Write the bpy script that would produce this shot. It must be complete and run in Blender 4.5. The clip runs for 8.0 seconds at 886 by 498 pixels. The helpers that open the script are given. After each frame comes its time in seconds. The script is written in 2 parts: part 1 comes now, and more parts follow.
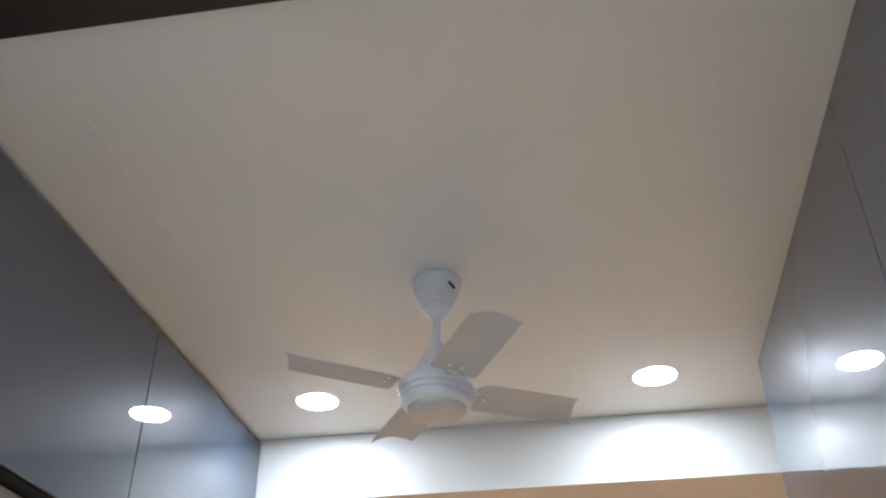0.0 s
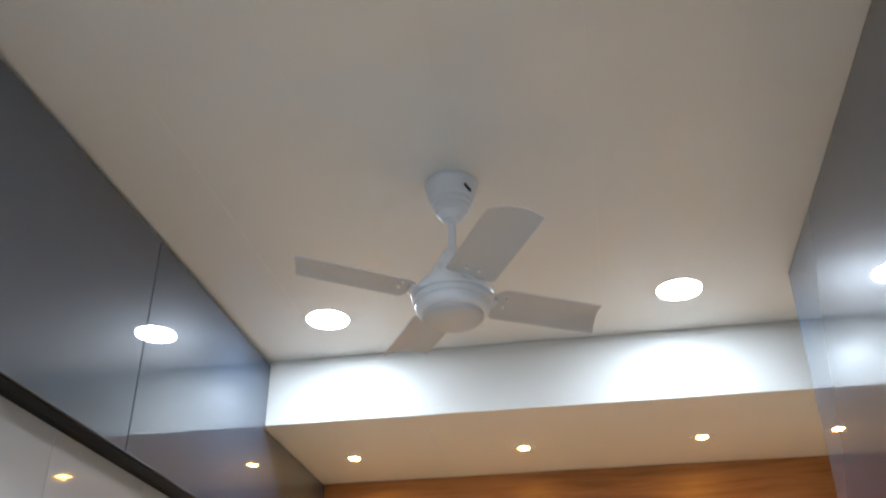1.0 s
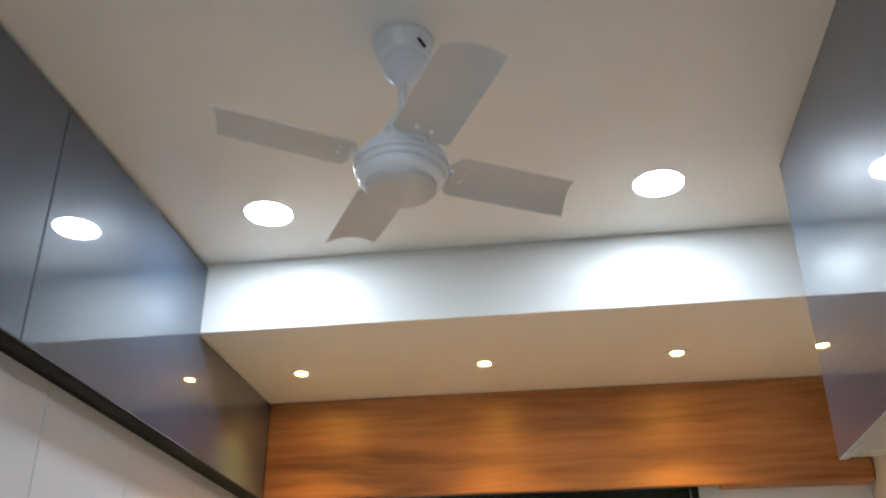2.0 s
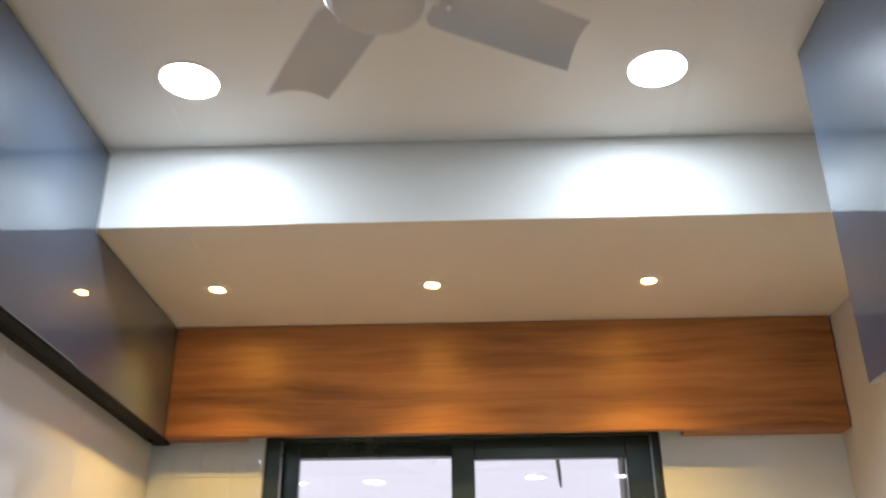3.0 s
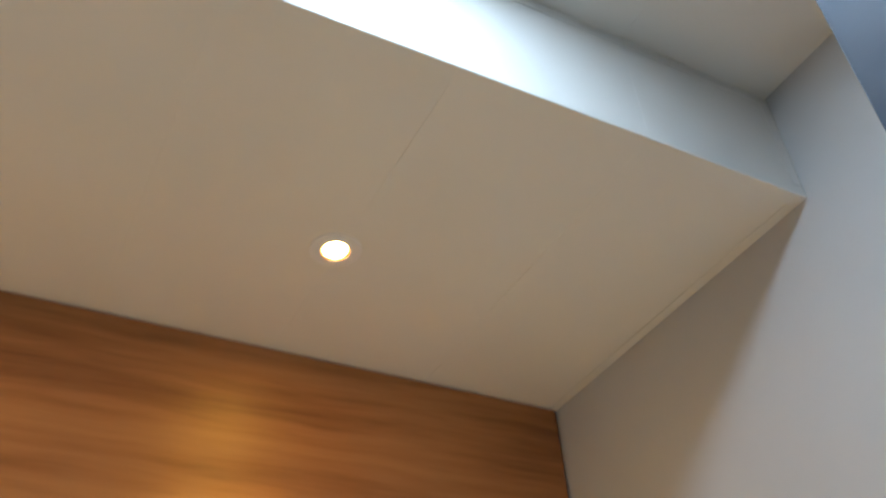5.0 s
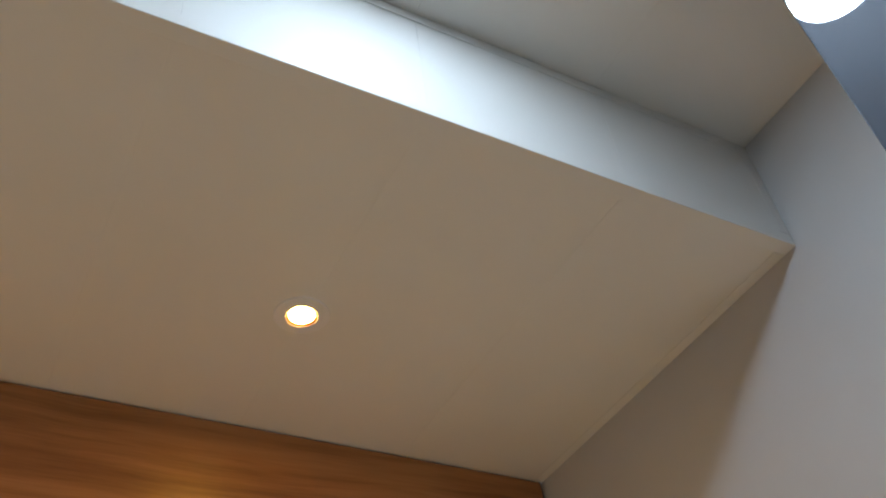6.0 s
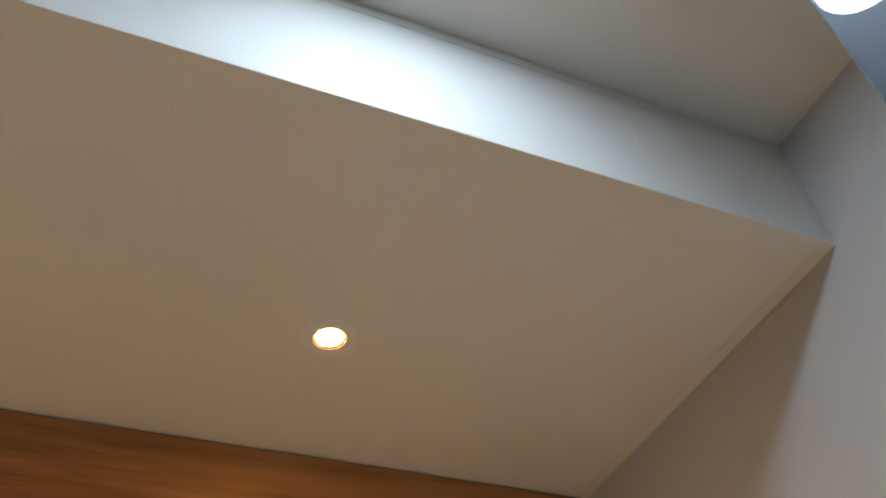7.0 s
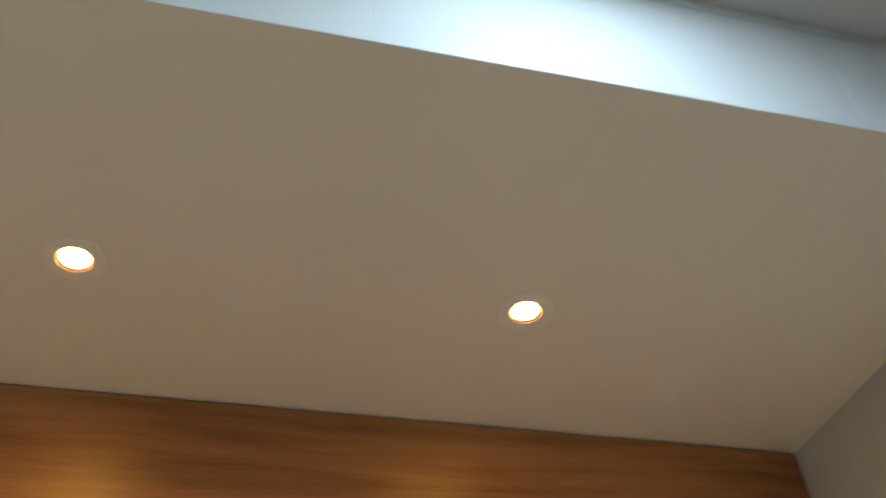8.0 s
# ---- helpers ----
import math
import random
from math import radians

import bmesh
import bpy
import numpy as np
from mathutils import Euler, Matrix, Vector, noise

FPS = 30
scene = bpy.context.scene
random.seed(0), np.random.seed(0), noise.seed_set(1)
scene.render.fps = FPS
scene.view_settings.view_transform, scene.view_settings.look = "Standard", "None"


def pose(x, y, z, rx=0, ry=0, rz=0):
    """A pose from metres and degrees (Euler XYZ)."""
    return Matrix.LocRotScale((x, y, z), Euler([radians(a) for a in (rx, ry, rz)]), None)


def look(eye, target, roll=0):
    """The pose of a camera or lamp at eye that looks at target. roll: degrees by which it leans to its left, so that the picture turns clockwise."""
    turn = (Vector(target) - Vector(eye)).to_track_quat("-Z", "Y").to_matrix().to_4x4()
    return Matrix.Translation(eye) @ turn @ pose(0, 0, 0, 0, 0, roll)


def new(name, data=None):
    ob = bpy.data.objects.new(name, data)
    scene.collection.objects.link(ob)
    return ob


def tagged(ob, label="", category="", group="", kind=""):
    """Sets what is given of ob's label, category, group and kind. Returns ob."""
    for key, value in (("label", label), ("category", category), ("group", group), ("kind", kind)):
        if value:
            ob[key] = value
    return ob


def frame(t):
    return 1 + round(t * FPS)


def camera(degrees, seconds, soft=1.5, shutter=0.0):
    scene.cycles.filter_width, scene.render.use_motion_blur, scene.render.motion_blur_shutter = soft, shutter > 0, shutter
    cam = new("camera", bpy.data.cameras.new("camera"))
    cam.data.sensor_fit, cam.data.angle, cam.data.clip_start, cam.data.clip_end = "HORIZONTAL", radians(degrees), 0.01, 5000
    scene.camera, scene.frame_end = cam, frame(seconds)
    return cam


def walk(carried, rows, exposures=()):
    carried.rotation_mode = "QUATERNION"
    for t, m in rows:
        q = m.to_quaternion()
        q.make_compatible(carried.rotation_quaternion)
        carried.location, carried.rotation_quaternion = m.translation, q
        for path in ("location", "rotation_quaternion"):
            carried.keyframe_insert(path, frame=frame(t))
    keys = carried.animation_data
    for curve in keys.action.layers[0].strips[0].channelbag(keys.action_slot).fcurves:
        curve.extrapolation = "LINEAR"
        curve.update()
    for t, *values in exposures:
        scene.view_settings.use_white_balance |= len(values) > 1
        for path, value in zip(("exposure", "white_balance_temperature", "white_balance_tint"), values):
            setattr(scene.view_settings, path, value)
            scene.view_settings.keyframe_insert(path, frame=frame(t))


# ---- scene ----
cam = camera(51.6, 8.0, soft=2.0, shutter=0.5)
# seconds, stops, kelvin, tint
LOOKS = [(0, 1.33, 6560, 13), (1.5, 1.32, 6480, 9), (3, 1.17, 6570, 10), (3.5, 1.16, 6650, 9), (4.5, 1.22, 6350, 4), (5.2, 1.09, 5780, 4), (6.4, 0.62, 6250, 8), (7.3, 0.72, 6280, 7), (8, 0.74, 5800, 0)]
PATH = [
    (0, (0.304, -3.238, 1.532), (0.036, -1.59, 2.634), -0.4),
    (0.5, (0.284, -3.186, 1.522), (-0.013, -1.518, 2.585), -0.4),
    (1, (0.266, -3.084, 1.509), (-0.035, -1.38, 2.512), -0.4),
    (1.5, (0.263, -2.935, 1.503), (-0.014, -1.198, 2.454), -0.6),
    (2.8, (0.142, -2.445, 1.494), (0.032, -0.644, 2.356), -0.3),
    (3, (0.09, -2.348, 1.495), (0.044, -0.542, 2.353), -0.6),
    (3.5, (0.081, -1.984, 1.48), (0.156, -0.192, 2.365), -1.2),
    (4, (0.057, -1.612, 1.515), (0.387, 0.126, 2.447), -2.1),
    (4.5, (0.077, -1.265, 1.554), (0.692, 0.316, 2.613), -2.8),
    (5, (0.19, -1.013, 1.602), (0.981, 0.319, 2.867), -4.7),
    (6.3, (0.258, -0.949, 1.643), (1.047, 0.246, 3.04), -8.6),
    (6.5, (0.283, -0.954, 1.649), (1.031, 0.248, 3.062), -8.1),
    (7, (0.265, -0.95, 1.648), (0.96, 0.277, 3.065), -7.9),
    (7.5, (0.229, -0.937, 1.654), (0.794, 0.365, 3.062), -6.2),
    (8, (0.197, -0.928, 1.689), (0.632, 0.466, 3.057), -4.6),
]
walk(cam, [(t, look(eye, target, roll)) for t, eye, target, roll in PATH], LOOKS)

# ---- world and large lights ----
world = bpy.data.worlds.new("sky")
scene.world = world
world.use_nodes = True
wn = world.node_tree.nodes
sky = wn.new("ShaderNodeTexSky")
sky.sky_type = "NISHITA"
sky.sun_disc = False
sky.sun_elevation = radians(25)
sky.sun_rotation = radians(200)
wn["Background"].inputs["Strength"].default_value = 0.12
world.node_tree.links.new(sky.outputs[0], wn["Background"].inputs["Color"])

COOL = (0.71, 0.838, 1.0)
WARM = (1.0, 0.605, 0.15)
PANEL_GLOW = 67.0
REAR_GLOW = 125.0
SPOT_GLOW = 95.0
SPOT_WATTS = 18.5


# ---- materials ----
def nodes_of(name):
    m = bpy.data.materials.new(name)
    m.use_nodes = True
    t = m.node_tree
    return m, t.nodes, t.links, t.nodes["Principled BSDF"]


def coords(n, l, scale, kind="Object"):
    tc = n.new("ShaderNodeTexCoord")
    mp = n.new("ShaderNodeMapping")
    mp.inputs["Scale"].default_value = scale
    l.new(tc.outputs[kind], mp.inputs["Vector"])
    return mp.outputs["Vector"]


def noise_node(n, l, vec, scale, detail=4.0, rough=0.55):
    t = n.new("ShaderNodeTexNoise")
    t.inputs["Scale"].default_value = scale
    t.inputs["Detail"].default_value = detail
    t.inputs["Roughness"].default_value = rough
    l.new(vec, t.inputs["Vector"])
    return t.outputs["Fac"]


def ramp(n, l, fac, stops):
    r = n.new("ShaderNodeValToRGB")
    while len(r.color_ramp.elements) < len(stops):
        r.color_ramp.elements.new(0.5)
    for e, (p, c) in zip(r.color_ramp.elements, stops):
        e.position, e.color = p, (*c, 1)
    l.new(fac, r.inputs["Fac"])
    return r.outputs["Color"]


def span(n, l, fac, a, b):
    r = n.new("ShaderNodeMapRange")
    r.inputs["From Min"].default_value, r.inputs["From Max"].default_value = 0.3, 0.7
    r.inputs["To Min"].default_value, r.inputs["To Max"].default_value = a, b
    l.new(fac, r.inputs["Value"])
    return r.outputs["Result"]


def bump(n, l, fac, bsdf, strength, distance):
    b = n.new("ShaderNodeBump")
    b.inputs["Strength"].default_value, b.inputs["Distance"].default_value = strength, distance
    l.new(fac, b.inputs["Height"])
    l.new(b.outputs["Normal"], bsdf.inputs["Normal"])


def surface(name, dark, light, rough, rough_swing=0.06, grain=120.0, stain=2.5, relief=0.1, metallic=0.0, coat=0.0, ior=1.5):
    """A plain material with cloudy colour at one scale and fine grain at another."""
    m, n, l, b = nodes_of(name)
    v = coords(n, l, (1, 1, 1))
    big = noise_node(n, l, v, stain, 5)
    fine = noise_node(n, l, v, grain, 3)
    l.new(ramp(n, l, big, [(0.3, dark), (0.7, light)]), b.inputs["Base Color"])
    l.new(span(n, l, big, rough - rough_swing, rough + rough_swing), b.inputs["Roughness"])
    b.inputs["Metallic"].default_value = metallic
    b.inputs["IOR"].default_value = ior
    b.inputs["Coat Weight"].default_value = coat
    b.inputs["Coat Roughness"].default_value = 0.010
    b.inputs["Coat IOR"].default_value = 1.85
    if relief:
        bump(n, l, fine, b, relief, 0.0008)
    return m


def glow(name, colour, strength):
    m, n, l, b = nodes_of(name)
    b.inputs["Base Color"].default_value = (0.8, 0.8, 0.8, 1)
    b.inputs["Emission Color"].default_value = (*colour, 1)
    b.inputs["Emission Strength"].default_value = strength
    return m


def wood_material():
    m, n, l, b = nodes_of("walnut_laminate")
    v = coords(n, l, (1, 1, 1))

    def stretch(vec, k):
        t = n.new("ShaderNodeVectorMath")
        t.operation = "MULTIPLY"
        t.inputs[1].default_value = k
        l.new(vec, t.inputs[0])
        return t.outputs[0]

    def plus(a, ka, c):
        t = n.new("ShaderNodeMath")
        t.operation = "MULTIPLY_ADD"
        t.inputs[1].default_value = ka
        l.new(a, t.inputs[0])
        if isinstance(c, float):
            t.inputs[2].default_value = c
        else:
            l.new(c, t.inputs[2])
        return t.outputs[0]

    # slow waves bend the grain up and down along the board
    wave = noise_node(n, l, stretch(v, (1.6, 1, 3.0)), 1.0, 2, 0.5)
    comb = n.new("ShaderNodeCombineXYZ")
    l.new(wave, comb.inputs["Z"])
    bend = n.new("ShaderNodeVectorMath")
    bend.operation = "MULTIPLY_ADD"
    bend.inputs[1].default_value = (0, 0, 0.10)
    l.new(comb.outputs[0], bend.inputs[0])
    l.new(v, bend.inputs[2])
    grain = bend.outputs[0]
    broad = noise_node(n, l, stretch(grain, (1.3, 1, 9.0)), 1.0, 3, 0.5)
    streak = noise_node(n, l, stretch(grain, (2.6, 1, 52.0)), 1.0, 5, 0.62)
    pores = noise_node(n, l, stretch(grain, (14.0, 1, 420.0)), 1.0, 3, 0.6)
    mixed = plus(streak, 0.33, plus(broad, 0.50, plus(pores, 0.10, 0.040)))
    l.new(ramp(n, l, mixed, [(0.375, (0.150, 0.047, 0.019)), (0.450, (0.280, 0.098, 0.035)), (0.530, (0.420, 0.166, 0.058)), (0.63, (0.520, 0.228, 0.084))]), b.inputs["Base Color"])
    l.new(span(n, l, streak, 0.41, 0.48), b.inputs["Roughness"])
    b.inputs["Specular Tint"].default_value = (1.0, 0.86, 0.48, 1)
    b.inputs["Specular IOR Level"].default_value = 1.0
    bump(n, l, pores, b, 0.06, 0.0004)
    return m


PVC = surface("pvc_panel", (0.79, 0.775, 0.720), (0.84, 0.825, 0.775), 0.34, 0.05, 60, 1.6, 0.05)
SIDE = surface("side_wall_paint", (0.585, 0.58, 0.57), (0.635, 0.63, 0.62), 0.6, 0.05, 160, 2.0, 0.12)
GLAZED = surface("glazed_wall", (0.74, 0.79, 0.775), (0.79, 0.84, 0.825), 0.14, 0.03, 60, 2.5, 0.03)
# unseen left wall, greyed so less light bounces across to the right wall
HIDDEN = surface("low_bounce_grey", (0.46, 0.455, 0.44), (0.52, 0.515, 0.50), 0.7, 0.05, 160, 2.0, 0.12)
# tan picked so the unseen ledge throws warm bounce onto the soffit
BOUNCE_LEDGE = surface("warm_bounce_tan", (0.72, 0.53, 0.28), (0.80, 0.60, 0.33), 0.45, 0.05, 120, 3.0, 0.1)
# pale, so the unseen end wall sends lamp light back to the ceiling
END_BOUNCE = surface("end_wall_bounce", (0.77, 0.765, 0.745), (0.83, 0.825, 0.805), 0.7, 0.05, 160, 2.0, 0.12)
FLOOR = surface("floor_tile", (0.63, 0.62, 0.595), (0.69, 0.68, 0.655), 0.25, 0.05, 90, 3.0, 0.03)
GREY = surface("grey_acrylic", (0.048, 0.071, 0.106), (0.055, 0.080, 0.119), 0.42, 0.03, 30, 1.5, 0.0, coat=1.0, ior=1.19)
WHITE = surface("white_acrylic", (0.58, 0.59, 0.595), (0.63, 0.64, 0.645), 0.05, 0.01, 30, 1.5, 0.02)
CARCASS = surface("cabinet_board", (0.10, 0.10, 0.11), (0.14, 0.14, 0.15), 0.5, 0.05, 80, 2.0, 0.1)
BLACK = surface("black_profile", (0.007, 0.007, 0.008), (0.012, 0.012, 0.013), 0.6, 0.06, 200, 6.0, 0.06, ior=1.25)
SATIN = surface("satin_dark_profile", (0.012, 0.0115, 0.012), (0.017, 0.0165, 0.017), 0.55, 0.05, 200, 6.0, 0.04)
FRAME = surface("dark_aluminium", (0.036, 0.049, 0.038), (0.044, 0.059, 0.045), 0.26, 0.02, 200, 2.0, 0.03, metallic=0.3)
STEEL = surface("bare_aluminium", (0.45, 0.46, 0.47), (0.60, 0.61, 0.62), 0.3, 0.06, 200, 8.0, 0.04, metallic=0.9)
ENAMEL = surface("white_enamel", (0.86, 0.88, 0.90), (0.89, 0.91, 0.93), 0.30, 0.05, 120, 5.0, 0.02)
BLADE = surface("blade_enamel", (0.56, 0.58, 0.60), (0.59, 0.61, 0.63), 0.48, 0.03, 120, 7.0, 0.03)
DULL = surface("hub_cap_enamel", (0.60, 0.59, 0.57), (0.66, 0.65, 0.63), 0.4, 0.06, 120, 9.0, 0.03)
GOLD = surface("gold_reflector", (0.14, 0.048, 0.004), (0.17, 0.058, 0.005), 0.4, 0.05, 100, 9.0, 0.02, metallic=0.4)
RING = surface("white_bezel", (0.85, 0.84, 0.82), (0.88, 0.87, 0.85), 0.35, 0.05, 100, 9.0, 0.02)
RAIL = surface("dull_aluminium", (0.13, 0.14, 0.125), (0.18, 0.19, 0.17), 0.45, 0.06, 200, 8.0, 0.04, metallic=0.4)
TILE = surface("glazed_tile", (0.60, 0.655, 0.665), (0.66, 0.715, 0.725), 0.08, 0.03, 40, 4.0, 0.03)
GROUT = surface("grout", (0.62, 0.63, 0.61), (0.68, 0.69, 0.67), 0.35, 0.05, 200, 4.0, 0.3)
CONCRETE = surface("outer_render", (0.62, 0.60, 0.63), (0.74, 0.72, 0.75), 0.85, 0.05, 90, 3.0, 0.4)
DOORFRAME = surface("black_laminate", (0.012, 0.010, 0.009), (0.022, 0.018, 0.015), 0.5, 0.08, 90, 4.0, 0.2)
RUBBER = surface("black_rubber", (0.01, 0.01, 0.01), (0.02, 0.02, 0.02), 0.6, 0.05, 100, 5.0, 0.05)
WOOD = wood_material()
PANEL_LIGHT = glow("cool_diffuser", COOL, PANEL_GLOW)
REAR_LIGHT = glow("bright_cool_diffuser", COOL, REAR_GLOW)
SPOT_LIGHT = glow("warm_lens", (1.0, 0.52, 0.10), SPOT_GLOW)


def glass_material():
    m, n, l, b = nodes_of("window_glass")
    b.inputs["Base Color"].default_value = (0.95, 0.97, 0.96, 1)
    b.inputs["Transmission Weight"].default_value = 1.0
    b.inputs["Roughness"].default_value = 0.0
    b.inputs["IOR"].default_value = 1.5
    return m


GLASS = glass_material()
HAZE = glow("bright_haze", (0.82, 0.79, 0.97), 0.45)
HAZE.node_tree.nodes["Principled BSDF"].inputs["Base Color"].default_value = (0.0, 0.0, 0.0, 1)


# ---- builders ----
def box(bm, x0, x1, y0, y1, z0, z1, bevel=0.0, seg=2):
    """Adds a box, with rounded edges where bevel is given."""
    made = bmesh.ops.create_cube(bm, size=1.0)["verts"]
    for v in made:
        v.co = Vector(((x0 + x1) / 2 + v.co.x * (x1 - x0), (y0 + y1) / 2 + v.co.y * (y1 - y0), (z0 + z1) / 2 + v.co.z * (z1 - z0)))
    if bevel:
        edges = list({e for v in made for e in v.link_edges})
        bmesh.ops.bevel(bm, geom=edges, offset=bevel, segments=seg, profile=0.5, affect="EDGES")
    return bm


def boxed(*a, **k):
    return box(bmesh.new(), *a, **k)


def lathe(profile, steps=48):
    """A turned body from (radius, height) pairs, closed at both ends."""
    bm = bmesh.new()
    rings = []
    for r, z in profile:
        rings.append([bm.verts.new((r * math.cos(2 * math.pi * i / steps), r * math.sin(2 * math.pi * i / steps), z)) for i in range(steps)])
    for a, b in zip(rings, rings[1:]):
        for i in range(steps):
            bm.faces.new((a[i], a[(i + 1) % steps], b[(i + 1) % steps], b[i]))
    bm.faces.new(rings[0][::-1])
    bm.faces.new(rings[-1])
    bmesh.ops.recalc_face_normals(bm, faces=bm.faces)
    return bm


def ring_body(r_in, r_out, z0, z1, lip=0.0015, steps=56):
    """A flat ring with softened edges and an open middle."""
    bm = bmesh.new()
    prof = [(r_in, z1), (r_in, z0 + lip), (r_in + lip, z0), (r_out - lip, z0 + lip * 0.6), (r_out, z0 + 2 * lip), (r_out, z1)]
    rings = [[bm.verts.new((r * math.cos(2 * math.pi * i / steps), r * math.sin(2 * math.pi * i / steps), z)) for i in range(steps)] for r, z in prof]
    for k in range(len(rings)):
        a, b = rings[k], rings[(k + 1) % len(rings)]
        for i in range(steps):
            bm.faces.new((a[i], a[(i + 1) % steps], b[(i + 1) % steps], b[i]))
    bmesh.ops.recalc_face_normals(bm, faces=bm.faces)
    return bm


def mesh_of(name, bm, material, smooth=False):
    me = bpy.data.meshes.new(name)
    bm.to_mesh(me)
    bm.free()
    me.materials.append(material)
    if smooth:
        for p in me.polygons:
            p.use_smooth = True
        me.set_sharp_from_angle(angle=radians(35))
    return me


def part(name, bm, material, parent=None, label="", smooth=False):
    ob = new(name, mesh_of(name, bm, material, smooth))
    ob.parent = parent
    return tagged(ob, label)


def thing(name, label, category, m=None, group="", kind=""):
    ob = new(name)
    ob.empty_display_size = 0.05
    if m is not None:
        ob.matrix_basis = m
    return tagged(ob, label, category, group, kind)


def structure(name, bm, material, label, category, smooth=False):
    return tagged(part(name, bm, material, None, label, smooth), "", category, "", "structure")


# ---- the room ----
LEFT, RIGHT = -0.803, 1.200        # face of the tall cabinets, right wall
CEIL, SOFFIT = 2.72, 2.50
BEAM, BACK = -0.393, 0.375        # front of the dropped soffit, window wall
WALL_L = -1.15
BAND_A, BAND_B = -2.62, -2.262    # dark band across the ceiling
# unseen end wall, set close so its bounce brightens the near ceiling
FAR = -3.8

structure("floor", boxed(WALL_L - 0.15, RIGHT + 0.15, FAR - 0.15, 0.62, -0.12, 0.0), FLOOR, "pale polished kitchen floor", "floor")
structure("wall_left", boxed(WALL_L - 0.15, WALL_L, FAR - 0.15, 0.62, 0.0, 2.95), HIDDEN, "unseen wall behind the tall cabinets, grey to cut bounce light", "wall")
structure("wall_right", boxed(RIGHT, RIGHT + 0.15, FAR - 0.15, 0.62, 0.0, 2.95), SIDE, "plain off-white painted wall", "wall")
structure("wall_end", boxed(WALL_L, RIGHT, FAR - 0.15, FAR, 0.0, 2.95), END_BOUNCE, "unseen end wall, pale and close to bounce light on the ceiling", "wall")

# window wall with its opening
WIN_L, WIN_R, WIN_B, WIN_T = -0.520, 0.660, 1.05, 2.20
bm = bmesh.new()
box(bm, WALL_L, WIN_L, BACK, BACK + 0.24, 0, 2.84)
box(bm, WIN_R, RIGHT, BACK, BACK + 0.24, 0, 2.84)
box(bm, WIN_L, WIN_R, BACK, BACK + 0.24, 0, WIN_B)
box(bm, WIN_L, WIN_R, BACK, BACK + 0.24, WIN_T, 2.84)
wall_window = structure("wall_window", bm, GLAZED, "off-white wall round the window, tiled beside it", "wall")

# added out of view as a warm reflector for the soffit
structure("bounce_ledge", boxed(WALL_L, RIGHT, BACK - 0.62, BACK, 0.0, 0.88, bevel=0.006), BOUNCE_LEDGE, "unseen ledge below the window, tan to bounce warm light upwards", "wall")

# ceilings of long panels with fine seams
SEAMS = [0.01 + 0.2975 * k for k in range(-4, 5)]


def strips(x0, x1):
    cuts = [x0] + [s for s in SEAMS if x0 + 0.02 < s < x1 - 0.02] + [x1]
    return list(zip(cuts, cuts[1:]))


GROOVE = 0.0004
bm = bmesh.new()
box(bm, WALL_L, RIGHT, FAR, BEAM + 0.03, CEIL + 0.006, CEIL + 0.12)
for a, b in strips(WALL_L, RIGHT):
    box(bm, a, b, FAR, BEAM, CEIL, CEIL + 0.008, bevel=GROOVE, seg=1)
structure("ceiling", bm, PVC, "satin off-white ceiling of long panels with fine seams", "ceiling")

bm = bmesh.new()
box(bm, WALL_L, RIGHT, BEAM + 0.008, BACK, SOFFIT + 0.008, CEIL + 0.12)
for a, b in strips(WALL_L, RIGHT):
    box(bm, a, b, BEAM + 0.0085, BACK, SOFFIT, SOFFIT + 0.009, bevel=GROOVE, seg=1)
    box(bm, a, b, BEAM, BEAM + 0.009, SOFFIT, CEIL - 0.001, bevel=GROOVE, seg=1)
structure("ceiling_soffit", bm, PVC, "dropped soffit clad in satin off-white panels above the window", "ceiling")

bm = bmesh.new()
T, P = 0.020, 0.0016
box(bm, LEFT, RIGHT, BEAM - P, BEAM - 0.0004, CEIL - T, CEIL - 0.001, bevel=0.0006, seg=1)
box(bm, RIGHT - T, RIGHT - 0.0005, BEAM - P, BEAM - 0.0004, SOFFIT + T, CEIL - T - 0.001, bevel=0.0006, seg=1)
box(bm, LEFT, RIGHT - 0.0005, BEAM - P, BEAM - 0.0004, SOFFIT - P, SOFFIT + T - 0.001, bevel=0.0006, seg=1)
box(bm, LEFT, RIGHT - 0.0005, BEAM - P, BEAM + T, SOFFIT - P - 0.0004, SOFFIT - 0.0004, bevel=0.0006, seg=1)
box(bm, RIGHT - T, RIGHT - 0.0005, BEAM + T + 0.001, BACK - 0.075, SOFFIT - P, SOFFIT - 0.0004, bevel=0.0006, seg=1)
structure("ceiling_trim", bm, PVC, "narrow off-white corner trim along the ceiling edges", "trim")


structure("ceiling_band", boxed(LEFT, 0.822, BAND_A, BAND_B, CEIL - 0.018, CEIL - 0.0005, bevel=0.002), DOORFRAME, "black band across the ceiling", "ceiling band")


# ---- ceiling lights ----
def panel_light(x, y, light):
    t = thing("ceiling_downlight", "round recessed ceiling downlight glowing cool white", "downlight", pose(x, y, CEIL), "cool ceiling downlights")
    part("bezel", ring_body(0.063, 0.067, -0.0034, 0.0, 0.0006), RING, t, "slim white rim", True)
    part("diffuser", lathe([(0.001, -0.0030), (0.0625, -0.0026), (0.0625, -0.0004), (0.001, -0.0004)]), light, t, "glowing cool white disc")
    return t


panel_light(-0.515, -0.676, PANEL_LIGHT)
panel_light(0.525, -0.676, PANEL_LIGHT)
panel_light(-0.535, -2.92, REAR_LIGHT)
panel_light(0.525, -2.92, REAR_LIGHT)


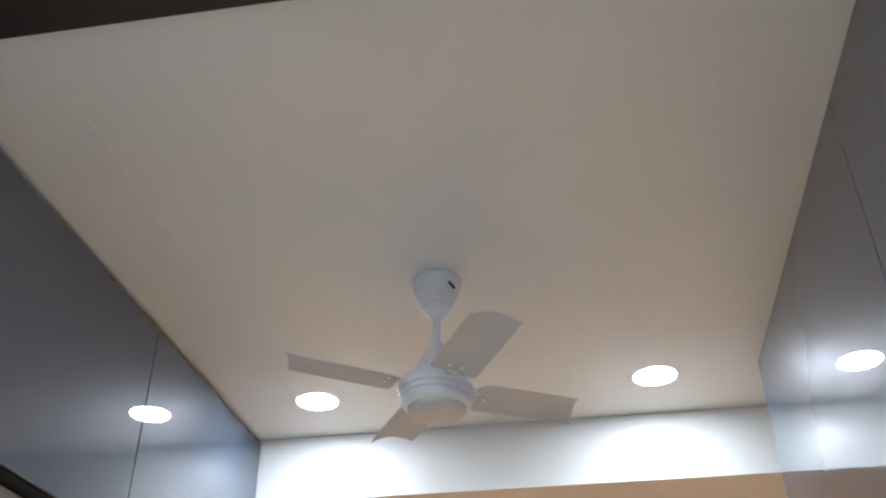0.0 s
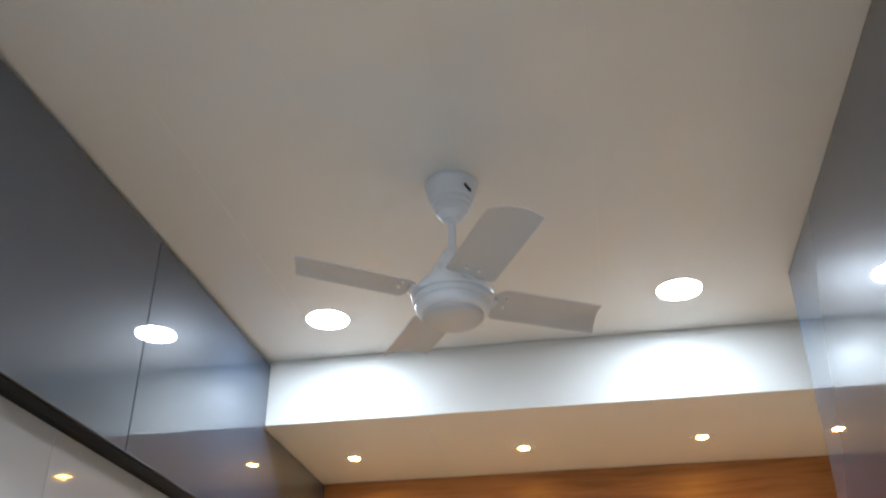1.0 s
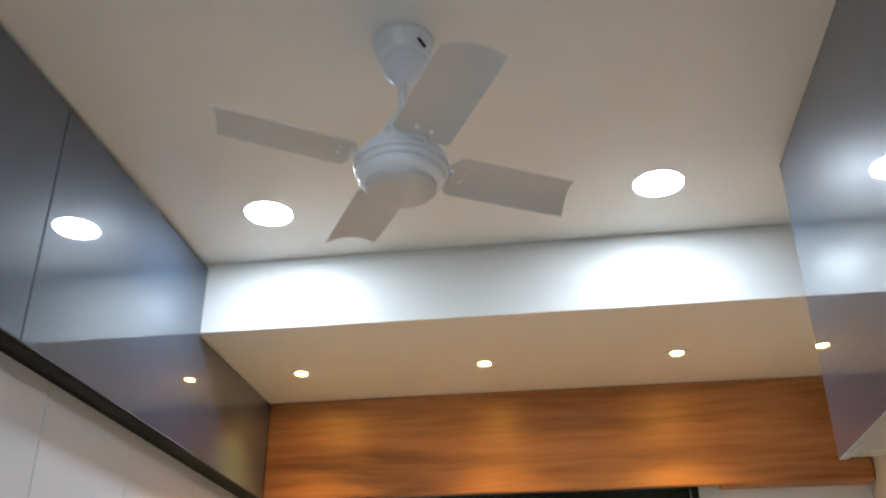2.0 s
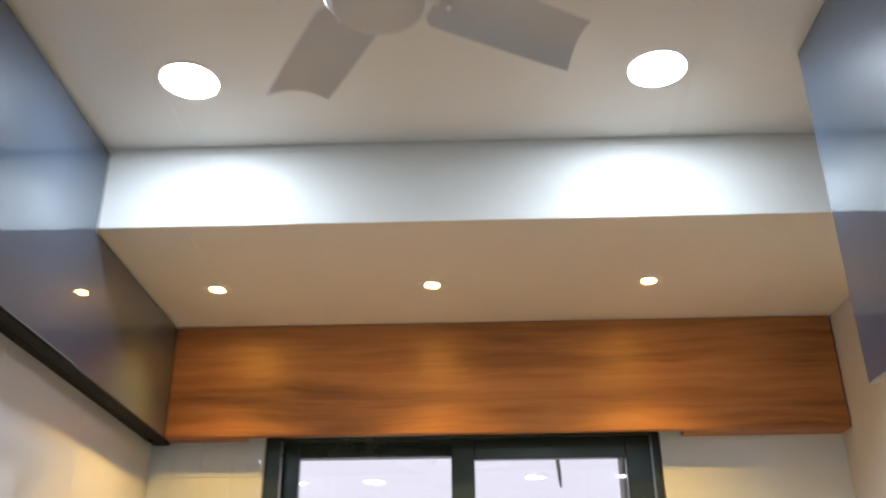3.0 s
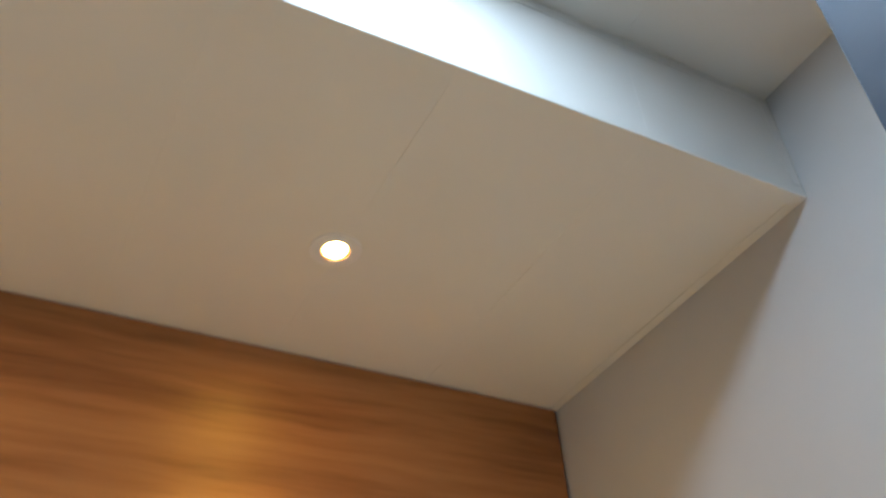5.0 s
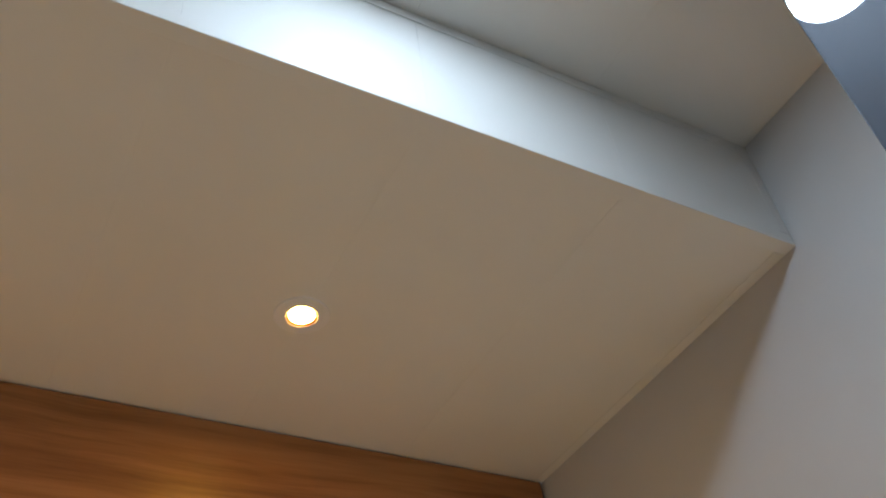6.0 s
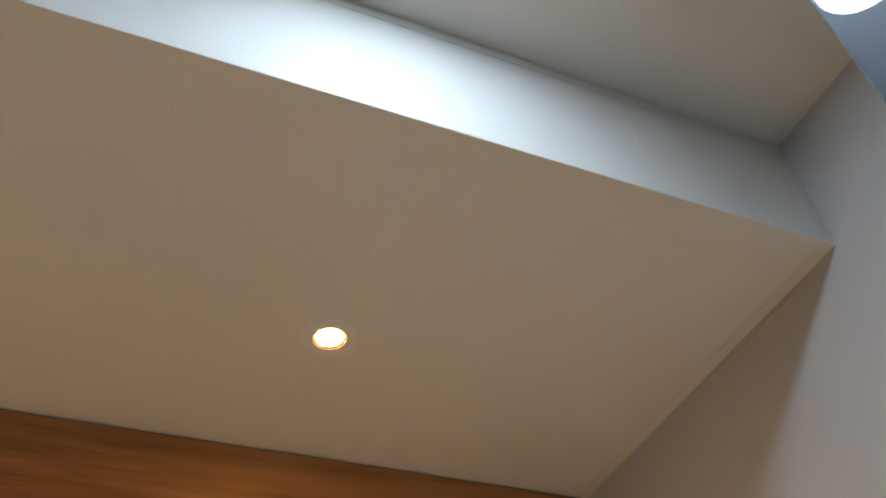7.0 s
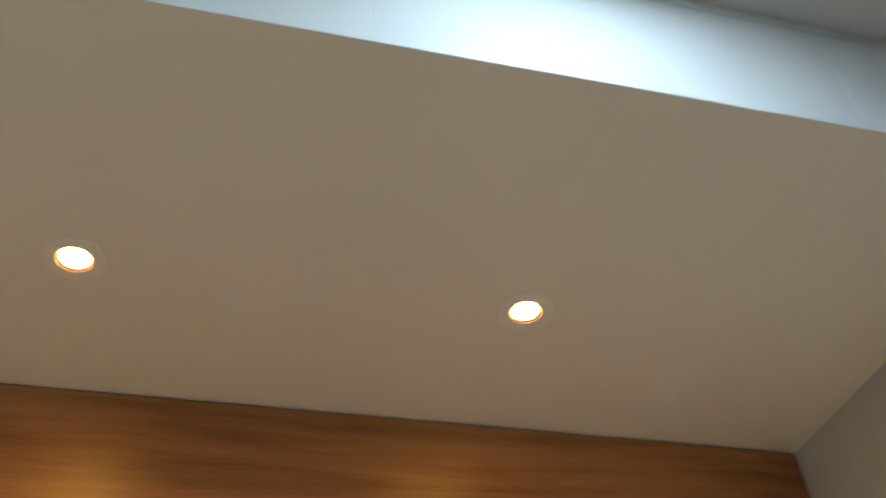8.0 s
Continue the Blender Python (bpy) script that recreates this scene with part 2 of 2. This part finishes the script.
def spot_light(x, y):
    t = thing("spot_downlight", "small warm recessed spotlight with white bezel and gold reflector", "spotlight", pose(x, y, SOFFIT), "warm spotlights in the soffit")
    part("bezel", ring_body(0.0226, 0.0405, -0.0036, -0.0003, 0.0011), RING, t, "flat white bezel", True)
    bm = bmesh.new()
    prof = [(0.0224, -0.0032), (0.0210, -0.0018), (0.0190, -0.0007)]
    rings = [[bm.verts.new((r * math.cos(2 * math.pi * i / 48), r * math.sin(2 * math.pi * i / 48), z)) for i in range(48)] for r, z in prof + [(0.0224, -0.0006)]]
    for k in range(len(rings)):
        a, b = rings[k], rings[(k + 1) % len(rings)]
        for i in range(48):
            bm.faces.new((a[i], a[(i + 1) % 48], b[(i + 1) % 48], b[i]))
    bmesh.ops.recalc_face_normals(bm, faces=bm.faces)
    part("reflector", bm, GOLD, t, "shiny gold reflector ring", True)
    part("lens", lathe([(0.001, -0.0014), (0.0188, -0.0010), (0.0188, -0.0004), (0.001, -0.0004)]), SPOT_LIGHT, t, "glowing warm lens")
    lamp = bpy.data.lights.new("spot_beam", "SPOT")
    lamp.energy, lamp.color = SPOT_WATTS, WARM
    lamp.spot_size, lamp.spot_blend, lamp.shadow_soft_size = radians(107), 1.0, 0.02
    ob = new("spot_beam", lamp)
    ob.parent = t
    ob.matrix_basis = pose(0, 0, -0.007)
    return t


for x in (-0.603, 0.0, 0.6):
    spot_light(x, 0.0)


# ---- ceiling fan ----
def ceiling_fan():
    t = thing("ceiling_fan", "small white four-blade ceiling fan at rest, hanging from the ceiling", "ceiling fan", pose(-0.025, -1.318, CEIL))
    part("canopy", lathe([(0.060, 0.0), (0.062, -0.003), (0.062, -0.010), (0.0605, -0.014), (0.0515, -0.046), (0.0490, -0.048), (0.0465, -0.060), (0.0435, -0.061), (0.0410, -0.073), (0.0380, -0.074), (0.0350, -0.085), (0.031, -0.087), (0.026, -0.095), (0.019, -0.099), (0.0175, -0.105), (0.013, -0.107)]), ENAMEL, t, "white stepped bell canopy", True)
    slot = boxed(-0.012, 0.012, -0.003, 0.003, -0.0025, 0.0025, bevel=0.002)
    bmesh.ops.transform(slot, matrix=pose(0.0435, -0.0375, -0.036, 0, 35, 50), verts=slot.verts)
    part("cable", slot, RUBBER, t, "short black cable end")
    part("rod", lathe([(0.0095, -0.10), (0.0095, -0.215)], 24), ENAMEL, t, "white down rod", True)
    part("lower_cup", lathe([(0.013, -0.176), (0.020, -0.180), (0.034, -0.206), (0.056, -0.250), (0.060, -0.2610)]), ENAMEL, t, "white cone cup", True)
    part("collar", lathe([(0.054, -0.2612), (0.0545, -0.2675)]), BLADE, t, "grey shadow-gap collar", True)
    motor = part("motor_housing", lathe([(0.030, -0.2660), (0.071, -0.2680), (0.079, -0.2715), (0.0815, -0.2780), (0.0815, -0.2825), (0.0775, -0.2835), (0.0775, -0.2850), (0.0890, -0.2865), (0.0915, -0.2910), (0.0915, -0.2985), (0.0895, -0.3015), (0.0840, -0.3025), (0.0840, -0.3055), (0.0880, -0.3070), (0.0880, -0.3135), (0.0865, -0.3155), (0.0795, -0.3165), (0.0795, -0.3195), (0.0825, -0.3210), (0.0815, -0.3290), (0.0765, -0.3350), (0.0690, -0.3395)]), ENAMEL, t, "white ribbed motor housing", True)
    part("end_cap", lathe([(0.0675, -0.3385), (0.0660, -0.3480), (0.0580, -0.3550), (0.0380, -0.3605), (0.004, -0.3630)]), DULL, motor, "dull cream rounded end cap", True)
    # one blade lies along +x, and slopes down towards +y
    bm = bmesh.new()
    rows, cols, thick = 14, 6, 0.0016
    grid = {}
    for i in range(rows + 1):
        u = i / rows
        for j in range(cols + 1):
            w = j / cols - 0.5
            r = 0.094 + u * 0.262
            wide = 0.110 - 0.002 * u
            if i == 0:
                r += 0.010 * (2 * abs(w)) ** 6
            r += u * (0.027 * w - 0.003)
            y = w * wide
            if i <= 2:
                y *= (0.93, 1.0, 1.0)[i]
            if i >= rows - 1:
                y *= 0.985
            camber = (0.007 + 0.008 * u) * (1 - 4 * w * w)
            for side in (0, 1):
                grid[i, j, side] = bm.verts.new((r, y, camber - side * thick))
    for i in range(rows):
        for j in range(cols):
            bm.faces.new([grid[k] for k in ((i, j, 0), (i + 1, j, 0), (i + 1, j + 1, 0), (i, j + 1, 0))])
            bm.faces.new([grid[k] for k in ((i, j, 1), (i, j + 1, 1), (i + 1, j + 1, 1), (i + 1, j, 1))])
    for i in range(rows):
        for j, flip in ((0, False), (cols, True)):
            f = [grid[k] for k in ((i, j, 0), (i, j, 1), (i + 1, j, 1), (i + 1, j, 0))]
            bm.faces.new(f[::-1] if flip else f)
    for j in range(cols):
        for i, flip in ((0, True), (rows, False)):
            f = [grid[k] for k in ((i, j, 0), (i, j, 1), (i, j + 1, 1), (i, j + 1, 0))]
            bm.faces.new(f[::-1] if flip else f)
    bmesh.ops.recalc_face_normals(bm, faces=bm.faces)
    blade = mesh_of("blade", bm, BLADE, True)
    arm = bmesh.new()
    box(arm, 0.070, 0.100, -0.012, 0.012, -0.003, 0.003, bevel=0.0015, seg=1)
    box(arm, 0.094, 0.150, -0.020, 0.020, 0.0100, 0.0130, bevel=0.0012, seg=1)
    box(arm, 0.094, 0.102, -0.014, 0.014, -0.003, 0.0128, bevel=0.0012, seg=1)
    bracket = mesh_of("bracket", arm, ENAMEL)
    rv = lathe([(0.0045, 0.0055), (0.0045, 0.0025), (0.002, 0.0012)], 12)
    rivet = mesh_of("rivet", rv, ENAMEL, True)
    for k, (rise, pitch) in enumerate(((0.0, 9.0), (1.5, 5.5), (3.0, 9.0), (1.2, 8.0))):
        m = pose(0, 0, -0.296, 0, 0, 29.5 + 90 * k) @ pose(0, 0, 0, -pitch, -rise, 0)
        b = new("blade", blade)
        b.parent, b.matrix_basis = t, m
        c = new("bracket", bracket)
        c.parent, c.matrix_basis = t, m
        for dx, dy in ((0.122, 0.014), (0.122, -0.014)):
            s = new("rivet", rivet)
            s.parent, s.matrix_basis = b, pose(dx, dy, 0)
    return t


ceiling_fan()


# ---- cabinets ----
def loft_cabinet_left():
    t = thing("loft_cabinet", "high-gloss slate-grey loft cabinet with black handle profile, up to the ceiling", "cabinet")
    part("body", boxed(WALL_L, LEFT - 0.022, BAND_A, BACK - 0.001, 2.162, CEIL - 0.001), CARCASS, t)
    for a, b in ((BAND_A, -2.061), (-2.059, -1.226), (-1.224, -0.3945)):
        part("door", boxed(LEFT - 0.010, LEFT + 0.010, a, b, 2.154, CEIL - 0.013, bevel=0.002), GREY, t, "high-gloss slate-grey door")
    part("end_panel", boxed(LEFT - 0.020, LEFT + 0.002, -0.3915, BACK - 0.002, 2.156, SOFFIT - 0.004, bevel=0.002), GREY, t, "high-gloss slate-grey end panel")
    profile = part("handle_profile", boxed(LEFT - 0.085, LEFT - 0.0125, BAND_A, BACK - 0.006, 2.1615, 2.1640, bevel=0.001), BLACK, t, "black aluminium handle profile")
    part("flange", boxed(LEFT - 0.030, LEFT + 0.0065, BAND_A, BACK - 0.072, 2.1490, 2.1534, bevel=0.0015), BLACK, profile)
    part("lip", boxed(LEFT - 0.040, LEFT - 0.0305, BAND_A, BACK - 0.072, 2.1575, 2.1612, bevel=0.0015), SATIN, profile, "dark grey satin lip")
    part("flange", boxed(LEFT - 0.074, LEFT - 0.0405, BAND_A, BACK - 0.072, 2.1560, 2.1612, bevel=0.0020, seg=3), BLACK, profile)
    part("end_piece", boxed(LEFT - 0.052, LEFT - 0.0030, BACK - 0.0715, BACK - 0.006, 2.150, 2.1555, bevel=0.002), BLACK, t, "small black end piece")
    return t


def wall_cabinet(y0, y1):
    t = thing("wall_cabinet", "glossy white cabinet under the grey loft cabinet", "cabinet", None, "white cabinets along the wall")
    part("body", boxed(WALL_L, LEFT - 0.080, y0 + 0.001, y1 - 0.001, 1.40, 2.1555), CARCASS, t)
    part("door", boxed(LEFT - 0.079, LEFT - 0.060, y0 + 0.0012, y1 - 0.0012, 1.40, 2.1552, bevel=0.0015), WHITE, t, "glossy white door")
    return t


def loft_cabinet_right():
    t = thing("loft_cabinet", "high-gloss slate-grey loft cabinet hung on the wall below the ceiling", "cabinet")
    face = 0.8175
    part("body", boxed(face + 0.021, RIGHT - 0.001, BAND_A, -0.722, 1.984, CEIL - 0.001), GREY, t)
    for a, b in ((BAND_A, -1.844), (-1.842, -0.721)):
        part("door", boxed(face, face + 0.019, a, b, 1.979, CEIL - 0.003, bevel=0.0015), GREY, t, "high-gloss slate-grey door")
    return t


loft_cabinet_left()
loft_cabinet_right()
for a, b in ((-2.22, -1.805), (-1.805, -1.395), (-1.395, -0.985), (-0.985, -0.577), (-0.577, -0.16), (-0.16, 0.3735)):
    wall_cabinet(a, b)


# ---- wooden pelmet over the window ----
def pelmet():
    t = thing("wooden_pelmet", "walnut-coloured wooden pelmet box between soffit and window", "pelmet")
    x0, x1, y0, z0, z1 = -0.802, 1.1965, 0.292, 2.153, SOFFIT - 0.0006
    part("front_board", boxed(x0, x1, y0, y0 + 0.018, z0, z1, bevel=0.006, seg=4), WOOD, t)
    part("bottom_board", boxed(x0, -0.566, y0 + 0.0185, BACK - 0.018, z0 + 0.001, z0 + 0.018, bevel=0.0015), WOOD, t)
    part("bottom_board", boxed(0.726, x1, y0 + 0.0185, BACK - 0.001, z0 + 0.001, z0 + 0.018, bevel=0.0015), WOOD, t)
    part("end_board", boxed(x1 - 0.018, x1, y0 + 0.0185, BACK - 0.001, z0 + 0.019, z1, bevel=0.0015), WOOD, t)
    return t


pelmet()


# ---- window ----
def window():
    t = tagged(new("window_1"), "sliding window in a dark aluminium frame, daylight outside", "window", "", "structure")
    y0 = BACK + 0.012
    part("window_frame", boxed(WIN_L, WIN_L + 0.045, y0, y0 + 0.10, WIN_B, WIN_T, bevel=0.003), FRAME, t)
    part("window_frame", boxed(WIN_R - 0.022, WIN_R, y0, y0 + 0.10, WIN_B, WIN_T, bevel=0.003), FRAME, t)
    part("window_frame", boxed(WIN_L + 0.045, WIN_R - 0.022, y0, y0 + 0.10, WIN_T - 0.035, WIN_T, bevel=0.003), FRAME, t)
    part("window_frame", boxed(WIN_L + 0.045, WIN_R - 0.022, y0, y0 + 0.10, WIN_B, WIN_B + 0.04, bevel=0.003), FRAME, t)
    part("track", boxed(WIN_L + 0.0455, WIN_L + 0.050, y0 + 0.006, y0 + 0.012, WIN_B + 0.04, WIN_T - 0.036), STEEL, t, "bare aluminium track edge")
    part("track", boxed(WIN_R - 0.027, WIN_R - 0.0225, y0 + 0.006, y0 + 0.012, WIN_B + 0.04, WIN_T - 0.036), STEEL, t, "bare aluminium track edge")
    for x0, x1, gl, gr, dy, rail in ((-0.474, 0.078, -0.426, 0.038, 0.055, 2.122), (0.038, 0.637, 0.108, 0.560, 0.018, 2.103)):
        a, b = y0 + dy, y0 + dy + 0.030
        s = part("sash", boxed(x0, gl, a, b, WIN_B + 0.04, WIN_T - 0.036, bevel=0.003), FRAME, t, "dark aluminium sash")
        part("stile", boxed(gr, x1, a, b, WIN_B + 0.04, WIN_T - 0.036, bevel=0.003), FRAME, s)
        part("rail", boxed(gl, gr, a, b, rail, WIN_T - 0.036, bevel=0.003), FRAME, s)
        part("rail", boxed(gl, gr, a, b, WIN_B + 0.04, WIN_B + 0.09, bevel=0.003), FRAME, s)
        p = part("pane", boxed(gl - 0.004, gr + 0.004, a + 0.012, a + 0.017, WIN_B + 0.086, rail + 0.004), GLASS, s, "clear glass pane")
        p.visible_shadow = False


window()

bm = bmesh.new()
box(bm, WIN_L, -0.462, BACK + 0.150, BACK + 0.238, WIN_B, 2.199)
box(bm, 0.567, WIN_R, BACK + 0.150, BACK + 0.238, WIN_B, 2.199)
structure("window_reveal", bm, CONCRETE, "grey rendered outer edge of the window opening", "window reveal")
structure("window_hood", boxed(-0.95, 1.10, BACK + 0.242, 1.150, 2.270, 2.350, bevel=0.006), CONCRETE, "grey rendered sunshade slab outside the window", "sunshade")
structure("backdrop", boxed(-7.0, 7.0, 8.0, 8.05, -2.0, 9.0), HAZE, "plain bright hazy daylight outside the window", "backdrop")
bm = lathe([(0.0018, 0.0), (0.0045, 0.012), (0.0062, 0.05), (0.0062, 0.10), (0.0050, 0.150)], 12)
bmesh.ops.transform(bm, matrix=pose(0.380, BACK + 0.222, 2.050, 0, -4, 0), verts=bm.verts)
tagged(part("window_hook", bm, CONCRETE, None, "thin grey hook hanging outside the window", True), "", "hook")
rail = thing("blind_rail", "slim aluminium blind rail behind the wooden pelmet", "blind rail")
part("channel", boxed(-0.46, 0.302, 0.322, 0.352, 2.162, 2.184, bevel=0.003), RAIL, rail)
part("end_stop", boxed(0.3025, 0.309, 0.320, 0.354, 2.157, 2.182, bevel=0.002), BLACK, rail, "black end stop")

# ---- glazed tiles beside the window ----
part("grout", boxed(WALL_L + 0.001, WIN_L - 0.003, BACK - 0.0017, BACK - 0.0003, 1.20, 2.2), GROUT, wall_window, "pale grout between the tiles")
tile_mesh = mesh_of("tile", boxed(-0.0460, 0.0460, -0.0030, 0.0, -0.0497, 0.0497, bevel=0.0014, seg=3), TILE, True)
for i in range(4):
    for j in range(9):
        x, z = WIN_L - 0.004 - 0.046 - 0.0925 * i, 2.054 + 0.05 - 0.1 * (j - 1)
        o = new("tile", tile_mesh)
        o.parent, o.matrix_basis = wall_window, pose(x, BACK - 0.0005, z)
